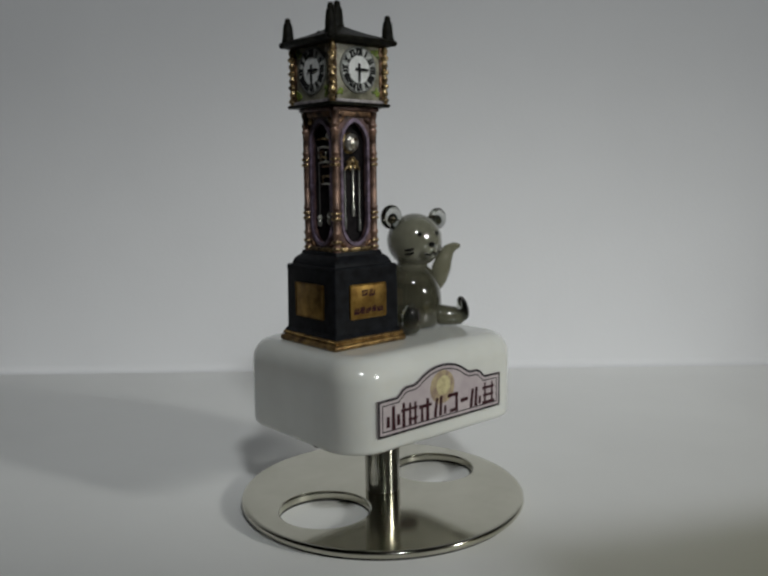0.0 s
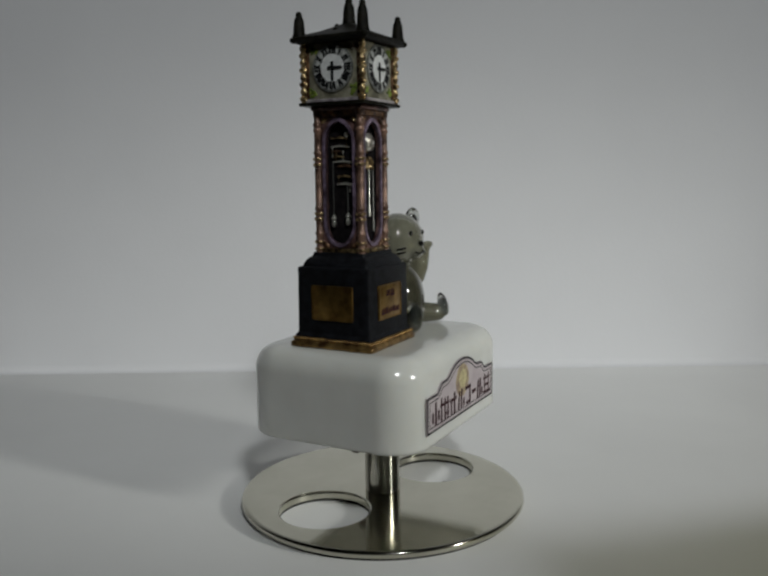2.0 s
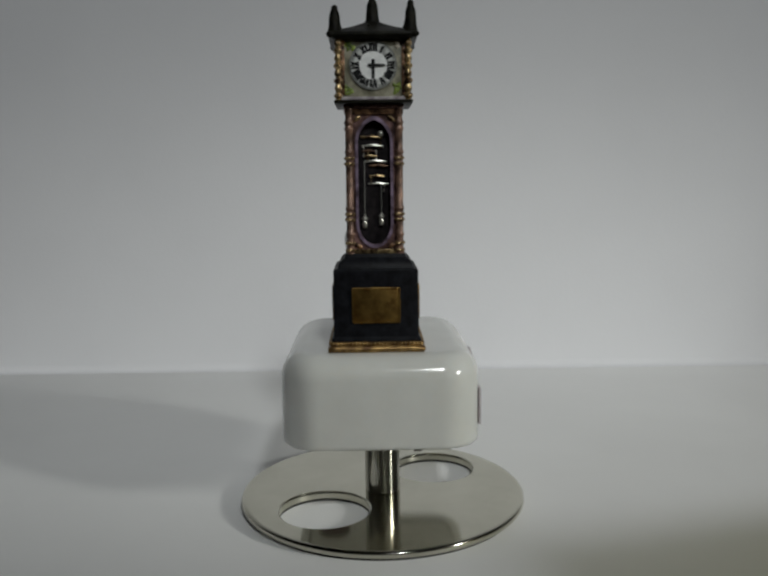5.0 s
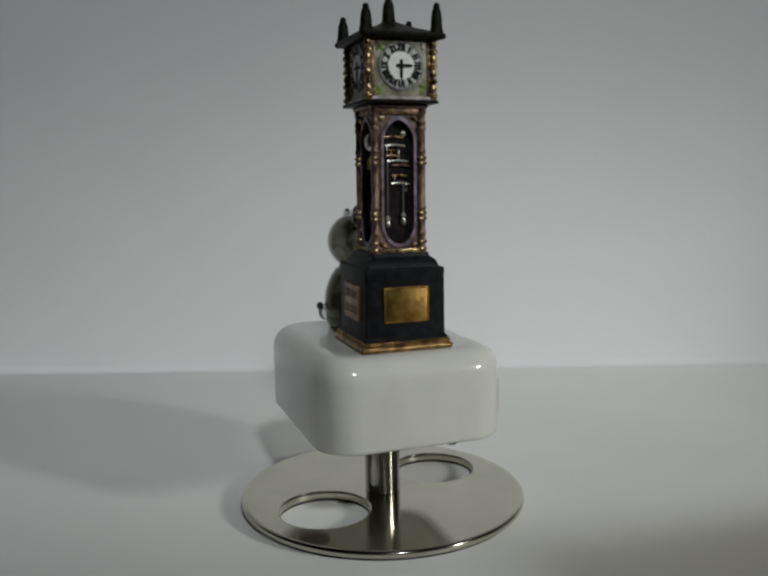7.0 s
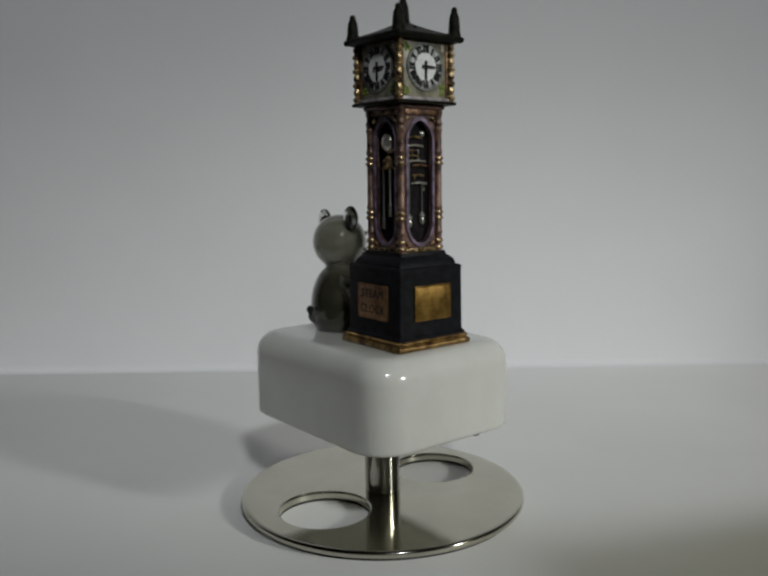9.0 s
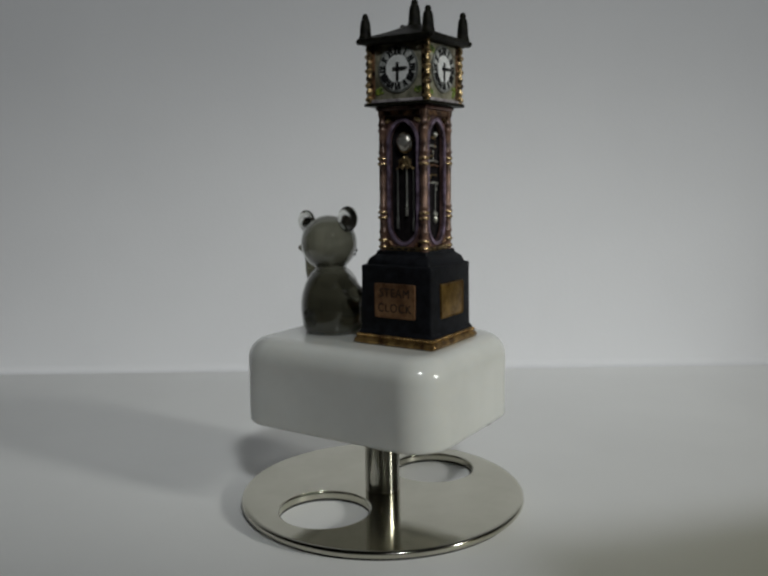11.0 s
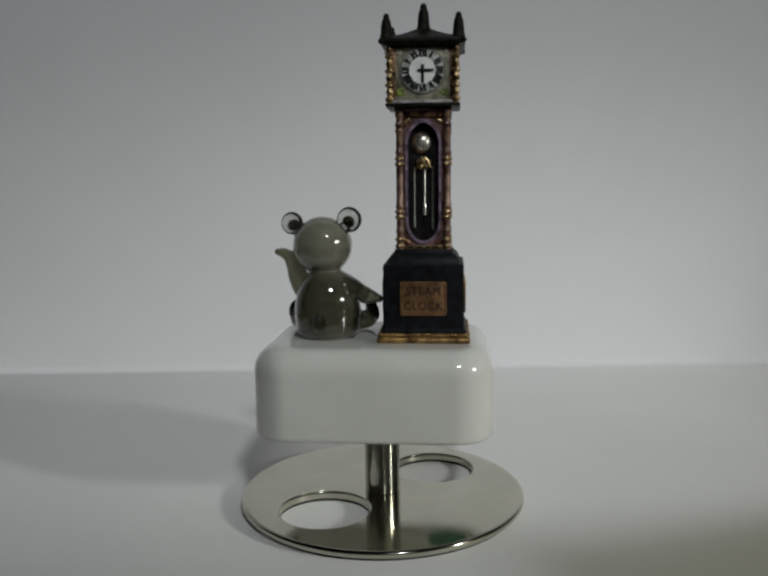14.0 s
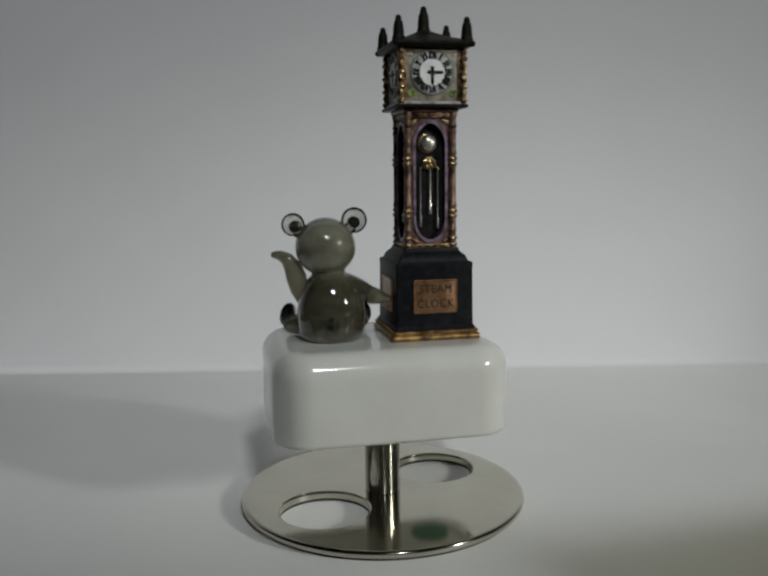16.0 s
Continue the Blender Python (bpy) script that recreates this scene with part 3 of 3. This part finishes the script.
    for sx, sy in ((1, 1), (-1, 1), (-1, -1), (1, -1)):
        if column is None:
            prof = [(0.0, 73.8), (1.15, 73.8), (1.15, 74.2)]
            for big, z in sorted(BEADS, key=lambda q: q[1]):
                r = 1.3 if big else 1.22
                prof += [(0.98, z - 0.6), (r * 0.95, z - 0.3), (r, z), (r * 0.95, z + 0.3), (0.98, z + 0.6)]
            prof += [(0.9, 108.5), (1.2, 109.5), (1.2, 111), (0, 111)]
            prof.sort(key=lambda q: q[1])
            column = part("corner_column", lathe(prof, 12), COLUMN, clock, "turned copper corner column", at(sx * 6.3, sy * 6.3, 0)).data
        else:
            place("corner_column", column, clock, "turned copper corner column", at(sx * 6.3, sy * 6.3, 0))
        for big, z in BEADS:
            if big:
                collar(clock, sx * 6.3, sy * 6.3, z)
    build_head(clock)
    return clock


def leaf(m, x, z, turn):
    b = ball(0, 0, 0, 1.2, 0.6, 0.45, u=10, v=8)
    bmesh.ops.transform(b, matrix=m @ Matrix.Translation((x, z, 0.15)) @ Matrix.Rotation(radians(turn), 4, "Z"), verts=b.verts)
    return b


RINGS = {}


def collar(parent, x, y, z, r=1.45):
    """A bright gold ring round a column."""
    if "ring" not in RINGS:
        RINGS["ring"] = part("collar", lathe([(0.9, -0.42), (r * 0.92, -0.3), (r, 0), (r * 0.92, 0.3), (0.9, 0.42)], 12), GOLD, parent, "gold collar", at(x, y, z)).data
    else:
        place("collar", RINGS["ring"], parent, "gold collar", at(x, y, z))


def build_pendulum(clock, m):
    def put(name, b, mat, label=""):
        bmesh.ops.transform(b, matrix=m, verts=b.verts)
        part(name, b, mat, clock, label)
    put("pendulum_ball", ball(-0.2, 102.3, -1.0, 2.2, 2.4, 1.5), CRACKLED, "crackled silver pendulum ball")
    put("ball_ring", ball(-0.5, 102.2, -1.7, 2.6, 2.8, 0.9), GOLD, "gold ring behind the ball")
    b = ball(0, 97.4, -1.2, 1.0, 1.3, 0.7, u=14, v=10)
    for s in (-1, 1):
        tube([(s * 0.4, 98.2, -0.9, 0.5), (s * 1.3, 97.3, -0.9, 0.7), (s * 1.5, 96.2, -1.0, 0.5), (s * 2.4, 95.5, -1.0, 0.35)], 8, b)
        ball(s * 0.7, 95.9, -0.9, 0.6, 0.8, 0.5, bm=b, u=10, v=8)
    put("pendulum_bracket", b, GOLD, "gold bracket")
    for x, top, end in ((-2.5, 95.2, 79.6), (0.3, 96.2, 83.0), (2.4, 95.6, 79.0)):
        b = lathe([(0.0, 0), (0.42, 0.1), (0.42, 3.0), (0.26, 3.4), (0.26, top - end), (0, top - end)], 10)
        bmesh.ops.transform(b, matrix=Matrix.Translation((x, end, -1.15)) @ Matrix.Rotation(radians(-90), 4, "X"), verts=b.verts)
        put("chime_rod", b, SILVER if x == 0.3 else STEEL, "thin metal rod")


def build_works(clock, m):
    def put(name, b, mat, label=""):
        bmesh.ops.transform(b, matrix=m, verts=b.verts)
        part(name, b, mat, clock, label)
    for n, (x0, x1, z) in enumerate(((-3.2, 1.8, 103.4), (-3.0, 2.2, 101.2), (-2.9, 0.4, 99.9), (-2.6, 0.6, 98.6), (-2.4, 3.0, 97.3), (-1.2, 3.4, 96.2), (-1.2, 2.6, 93.6), (-1.4, 3.4, 91.6))):
        b = tube([(x0, z, -1.3, 0.28), ((x0 + x1) / 2, z + 0.2, -1.1, 0.32), (x1, z - 0.1, -1.3, 0.28)], 8)
        put("steam_pipe", b, (GOLD, SILVER, COPPER)[n % 3], "thin metal pipe")
    for n, (x, z0, z1) in enumerate(((-2.7, 98.6, 101.2), (1.6, 101.0, 104.0), (0.5, 97.4, 100.0), (-0.9, 91.6, 93.6), (2.4, 89.8, 91.6), (-1.6, 97.4, 99.8))):
        b = tube([(x, z0, -1.2, 0.26), (x + 0.1, (z0 + z1) / 2, -1.0, 0.34), (x, z1, -1.2, 0.26)], 8)
        put("pipe_joint", b, (SILVER, GOLD)[n % 2], "short upright pipe")
    put("valve", ball(1.7, 104.3, -1.1, 0.8, 0.8, 0.6, u=12, v=8), SILVER, "small silver valve")
    for x, top, end in ((-2.6, 97.5, 80.2), (1.7, 91.4, 80.8)):
        turn = Matrix.Translation((x, end, -1.15)) @ Matrix.Rotation(radians(-90), 4, "X")
        put("weight_rod", lathe([(0.0, 3.2), (0.2, 3.2), (0.2, top - end), (0, top - end)], 10, m=turn), STEEL, "thin dark rod")
        put("weight", lathe([(0.0, 0), (0.5, 0.3), (0.75, 1.2), (0.5, 1.9), (0.85, 2.4), (0.45, 3.1), (0.2, 3.5), (0, 3.5)], 10, m=turn), SILVER, "small silver weight")


# painted corners of the four dial faces: place, size, bud or leaf
FOLIAGE = (
    ((5.9, 125.4, 1.2, False), (-6.1, 114.9, 0.8, False), (5.9, 114.9, 0.9, False)),
    ((-5.8, 125.3, 1.1, False), (6.0, 115.6, 1.4, False), (-6.0, 114.8, 0.9, False), (5.8, 125.6, 0.8, True)),
    ((-5.9, 125.4, 0.8, True), (6.0, 125.6, 0.8, True), (-6.0, 115.0, 0.9, False), (6.0, 115.2, 0.8, False)),
    ((-5.8, 125.3, 1.1, False), (6.0, 115.6, 1.2, False)),
)


def build_head(clock):
    # neck, box, trim
    head = part("clock_head", box(-8.3, 8.3, -8.3, 8.3, 112.0, 128.0, 0.2), FACE, clock, "cream painted clock head with four dials")
    part("head_base", box(-9.8, 9.8, -9.8, 9.8, 111.5, 112.4, 0.35), ROOF, clock, "dark ledge")
    part("neck", box(-7.7, 7.7, -7.7, 7.7, 110.4, 111.7, 0.5), PANEL, clock, "copper neck moulding")
    for k in range(4):
        m = side(k, 8.3)
        b = slab([(-7.9, 112.4), (7.9, 112.4), (7.9, 113.15), (-7.9, 113.15)], 0, 0.8, m=m, bevel=0.2)
        part("lilac_trim", b, LILAC, head, "lilac trim")
        for sx in (-1, 1):
            part("corner_strip", slab([(sx * 7.65 - 0.6, 113.55), (sx * 7.65 + 0.6, 113.55), (sx * 7.65 + 0.6, 126.8), (sx * 7.65 - 0.6, 126.8)], 0, 0.3, m=m, bevel=0.1), COPPER, head, "brown-gold strip beside the dial")
        dial = part("dial", slab(circle(5.95, 48, 0, 120.7), 0.0, 0.35, m=m, bevel=0.1), DIALRIM, head, "round white dial with black numerals")
        part("dial_face", slab(circle(5.45, 48, 0, 120.7), 0.35, 0.42, m=m), DIAL, dial, "white dial face")
        part("numeral_ring", ring_slab(circle(5.5, 48, 0, 120.7), circle(3.5, 48, 0, 120.7), 0.42, 0.45, m=m), RINGGREY, dial, "pale grey ring for the numerals")
        for h in range(12):
            a = radians(90 - 30 * h)
            turn = m @ Matrix.Translation((0, 120.7, 0.45)) @ Matrix.Rotation(a - math.pi / 2, 4, "Z")
            s = bmesh.new()
            text = ("XII", "I", "II", "III", "IIII", "V", "VI", "VII", "VIII", "IX", "X", "XI")[h]
            wide = {"I": 0.66, "V": 1.15, "X": 1.15}
            total = sum(wide[c] for c in text)
            fit, u, lo, hi = min(1.0, 2.25 / total), -min(total, 2.25) / 2, 3.4, 5.35
            for i, c in enumerate(text):
                w = wide[c] * fit
                mid, q = u + w / 2, w * 0.36
                for j, (p0, p1) in enumerate({"I": ((mid, mid),), "V": ((mid - 0.05, mid - q), (mid + 0.05, mid + q)), "X": ((mid - q, mid + q), (mid + q, mid - q))}[c]):
                    brush(s, (p1, hi + random.uniform(-0.12, 0.08)), (p0, lo + random.uniform(-0.1, 0.15)), 0.62 if j == 0 else 0.46, 0, 0.04 + 0.006 * i + 0.012 * j, turn)
                u += w
            part("numeral", s, INK, dial)
        c = m @ Matrix.Translation((0, 120.7, 0))
        part("minute_hand", slab([(-0.4, 1.5), (-0.36, -2.9), (0, -3.5), (0.36, -2.9), (0.4, 1.5)], 0.5, 0.62, m=c), INK, dial)
        part("hour_hand", slab([(-1.3, -0.36), (2.5, -0.32), (3.2, 0), (2.5, 0.32), (-1.3, 0.36)], 0.64, 0.76, m=c), INK, dial)
        for x, z, r, bud in FOLIAGE[k]:
            b = bmesh.new()
            for q in range(3 if bud else 8):
                g = ball(0, 0, 0, random.uniform(0.5, 0.95), random.uniform(0.3, 0.55), 0.22, u=8, v=6)
                spread = 0.45 if bud else 0.85
                bmesh.ops.transform(g, matrix=m @ Matrix.Translation((x + random.gauss(0, spread * r * 0.8), z + random.gauss(0, spread * r * 0.6), 0.04)) @ Matrix.Rotation(random.uniform(0, 3.1), 4, "Z"), verts=g.verts)
                merge(b, g)
            part("bud_ornament" if bud else "leaf_ornament", b, CREAM if bud else LEAF, head, "cream painted bud" if bud else "green painted leaf ornament")
    post = None
    for sx, sy in ((1, 1), (-1, 1), (-1, -1), (1, -1)):
        if post is None:
            prof = [(0, 112.2), (1.1, 112.2)]
            for i, z in enumerate((113.4, 115.2, 117.0, 118.8, 120.6, 122.4, 124.2, 126.0)):
                r = (1.15, 0.95)[i % 2]
                prof += [(0.68, z - 0.72), (r, z - 0.25), (r, z + 0.25), (0.68, z + 0.72)]
            prof += [(0.9, 127.4), (0, 127.4)]
            post = part("head_column", lathe(prof, 12), GOLD, clock, "beaded gold corner column", at(sx * 8.65, sy * 8.65, 0)).data
        else:
            place("head_column", post, clock, "beaded gold corner column", at(sx * 8.65, sy * 8.65, 0))
    # roof: thin eaves, a concave hipped top, four corner finials and one on top
    b = bmesh.new()
    rows = []
    for h, z in ((9.6, 126.9), (10.8, 127.4), (11.1, 127.9), (11.0, 128.5), (9.8, 129.1), (8.0, 129.7), (6.0, 130.4), (4.2, 131.2), (2.8, 131.9), (1.9, 132.4)):
        rows.append([b.verts.new((x, y, z)) for x, y in rounded(h, h, min(0.9, h * 0.5), 4)])
    n = len(rows[0])
    for lo, hi in zip(rows, rows[1:]):
        for i in range(n):
            b.faces.new((lo[i], lo[(i + 1) % n], hi[(i + 1) % n], hi[i]))
    b.faces.new(rows[-1]), b.faces.new(rows[0][::-1])
    for sx, sy in ((1, 1), (-1, 1), (-1, -1), (1, -1)):
        ball(sx * 10.35, sy * 10.35, 127.95, 1.05, 1.05, 0.85, bm=b, u=14, v=10)
    roof = part("roof", b, ROOF, clock, "black hipped roof", smooth=40)
    prof = [(0, 0), (1.75, 0), (1.7, 0.6), (1.5, 1.2), (1.4, 2.8), (1.25, 4.2), (1.0, 4.9), (0.78, 5.2), (0.85, 5.6), (0.62, 6.2), (0, 6.5)]
    spike = None
    for sx, sy in ((1, 1), (-1, 1), (-1, -1), (1, -1)):
        if spike is None:
            spike = part("finial", lathe(prof, 14), ROOF, roof, "small black finial", at(sx * 9.3, sy * 9.3, 128.6)).data
        else:
            place("finial", spike, roof, "small black finial", at(sx * 9.3, sy * 9.3, 128.6) @ Matrix.Diagonal((1, 1, 1.18 if sx + sy < 0 and sx == sy else 1, 1)))
    part("top_finial", lathe([(r * 1.1, z * 1.12) for r, z in prof], 16), ROOF, roof, "black finial on the roof's tip", at(0, 0, 132.0))
    part("roof_knob", ball(0, 0, 0, 0.7, u=10, v=8), ROOF, roof, "", at(-5.5, 0.8, 130.4))


# ---- glass bear ----
def fused(b, voxel):
    """The overlapping lumps as one smooth skin, in millimetres."""
    me = bpy.data.meshes.new("lumps")
    bmesh.ops.recalc_face_normals(b, faces=b.faces)
    b.to_mesh(me)
    b.free()
    ob = bpy.data.objects.new("lumps", me)
    scene.collection.objects.link(ob)
    r = ob.modifiers.new("skin", "REMESH")
    r.mode, r.voxel_size = "VOXEL", voxel
    s = ob.modifiers.new("smooth", "SMOOTH")
    s.factor, s.iterations = 0.5, 16
    out = bpy.data.meshes.new_from_object(ob.evaluated_get(bpy.context.evaluated_depsgraph_get()))
    bpy.data.objects.remove(ob)
    bpy.data.meshes.remove(me)
    b = bmesh.new()
    b.from_mesh(out)
    bpy.data.meshes.remove(out)
    return b


def build_bear():
    # local space: the bear looks along -y, z from the seat
    stretch = Matrix.Translation((-1.4, 0.3, 0)) @ Matrix.Diagonal((1, 0.97, 1, 1))
    b = lathe([(0, 0), (6.8, 0), (8.1, 0.5), (8.9, 2.0), (9.2, 4.5), (9.4, 7.0), (9.25, 9.3), (8.8, 11.6), (8.05, 13.8), (7.0, 15.9), (5.7, 17.6), (4.0, 18.8), (0, 19.6)], 40, m=stretch)
    ball(-0.2, 0, 25.6, 8.4, 7.9, 8.1, bm=b)
    ball(0, -6.0, 23.0, 3.2, 3.0, 2.7, bm=b)
    tube([(-5.6, 0.8, 14.8, 3.7), (-9.4, 1.6, 13.7, 3.0), (-12.0, 2.1, 12.8, 2.2)], 14, b)
    skin = fused(b, 0.3)
    pieces = [(skin, 0)]
    arm = tube([(6.6, -1.2, 10.5, 1.4), (7.2, -1.8, 13.5, 2.5), (8.0, -2.2, 17.0, 2.9), (9.0, -2.4, 20.0, 2.5), (10.6, -2.4, 22.3, 1.9), (12.6, -2.4, 23.3, 1.35), (14.0, -2.4, 23.4, 0.95)], 16)
    pieces.append((arm, 3))
    pieces.append((tube([(-11.2, 2.0, 12.6, 2.0), (-12.8, 2.3, 12.2, 2.5), (-14.8, 2.6, 11.7, 1.9), (-16.9, 3.0, 11.4, 1.1)], 14), 3))

    def on_head(u, v, k=1.0):
        """A place on the head, u degrees to the bear's left and v up."""
        u, v = radians(u), radians(v)
        return Vector((-0.2 + 8.4 * k * math.cos(v) * math.sin(u), -7.9 * k * math.cos(v) * math.cos(u), 25.6 + 8.1 * k * math.sin(v)))

    for s, up, size in ((-1, 32.8, 3.55), (1, 31.8, 3.2)):
        out = 4.2 if s < 0 else 0.0
        tilt = Matrix.Rotation(radians(s * 25), 4, "Y")
        pieces.append((ball(s * 8.3 + 0.2, 0.4, up, size, 1.6, size, m=tilt), 1))
        pieces.append((ball(s * 6.8, 0.4, up - 2.2, 1.7, 1.5, 1.7), 1))
        pieces.append((ball(s * 8.0, 0.3, up - 0.5, 1.65, 0.65, 1.5, m=tilt, u=14, v=10), 4))
        arc = [tilt @ Vector((s * (size - 0.25) * math.cos(radians(q)), 0, (size - 0.25) * math.sin(radians(q)))) for q in range(-30, 151, 20)]
        pieces.append((tube([(s * 8.3 + 0.2 + v.x, 0.4, up + v.z, 0.19) for v in arc], 8), 4))
        # a short leg and an upright foot: a clear disc with a dark sole
        pieces.append((tube([(s * 6.0, -5.0 - out * 0.2, 3.3, 3.1), (s * 8.0, -6.4 - out * 0.6, 3.1, 2.9), (s * 9.8, -7.8 - out, 3.0, 2.7)], 16), 6))
        foot = Matrix.Rotation(radians(s * 35), 4, "Z") @ Matrix.Rotation(radians(-15), 4, "X")
        pieces.append((ball(s * 10.9, -9.1 - out, 5.4, 2.6, 1.6, 3.7, m=foot), 1))
        pieces.append((ball(s * 11.2, -9.6 - out, 5.7, 1.7, 0.85, 2.5, m=foot, u=16, v=10), 2))
        pieces.append((ball(*on_head(s * 22, 17), 0.72, 0.5, 0.75, u=10, v=8), 5))
        for v in (-16, -25):
            pieces.append((tube([(*on_head(s * 36, v + 3, 1.01), 0.3), (*on_head(s * 44, v + 1, 1.01), 0.36), (*on_head(s * 53, v, 1.01), 0.27)], 6), 5))
        pieces.append((tube([(0, -9.15, 22.9, 0.25), (s * 1.0, -8.9, 21.9, 0.3), (s * 2.3, -8.2, 22.4, 0.26)], 6), 5))
    pieces.append((ball(0, -8.5, 24.9, 1.1, 0.75, 0.85, u=14, v=10), 5))
    pieces.append((ball(-1.6, 9.3, 4.8, 1.9, 1.9, 2.4), 1))
    pieces.append((ball(-1.6, 10.7, 6.6, 1.2, 1.1, 1.2, u=16, v=10), 2))
    whole = bmesh.new()
    for piece, index in pieces:
        for f in piece.faces:
            f.material_index = index
        merge(whole, piece)
    bmesh.ops.transform(whole, matrix=Matrix.Translation((16.0, 2.6, 49.0)) @ Matrix.Rotation(radians(-8), 4, "Z"), verts=whole.verts)
    bear = part("bear_figurine", whole, [SMOKE, CLEAR, DARKGLASS, YELLOWGLASS, EARCORE, BLACKGLASS, LEGGLASS], None, smooth=60)
    return tagged(bear, "smoky grey glass bear figurine sitting on the white box", "figurine")


build_stand()
BLOCK = build_block()
CLOCK = build_clock()
CLOCK_SHIFT = pose(-0.0126, 0.0014, 0)
for child in CLOCK.children:
    child.matrix_basis = CLOCK_SHIFT @ child.matrix_basis
BEAR = build_bear()

# turn of the box, in degrees, every half second
TURNS = (40.7, 45.89, 51.1, 56.3, 61.42, 66.49, 71.48, 76.35, 81.12, 85.93, 90.71, 95.46, 100.2, 104.92, 109.61, 114.33, 119.01,
         123.58, 128.17, 132.85, 137.53, 142.2, 146.87, 151.53, 156.26, 160.99, 165.66, 170.28, 174.8, 179.2, 183.54, 187.86, 192.2)


def motions():
    rows = [(i * 0.5, pose(0, 0, 0, 0, 0, a)) for i, a in enumerate(TURNS)]
    for thing in (BLOCK, CLOCK, BEAR):
        walk(thing, rows)


motions()
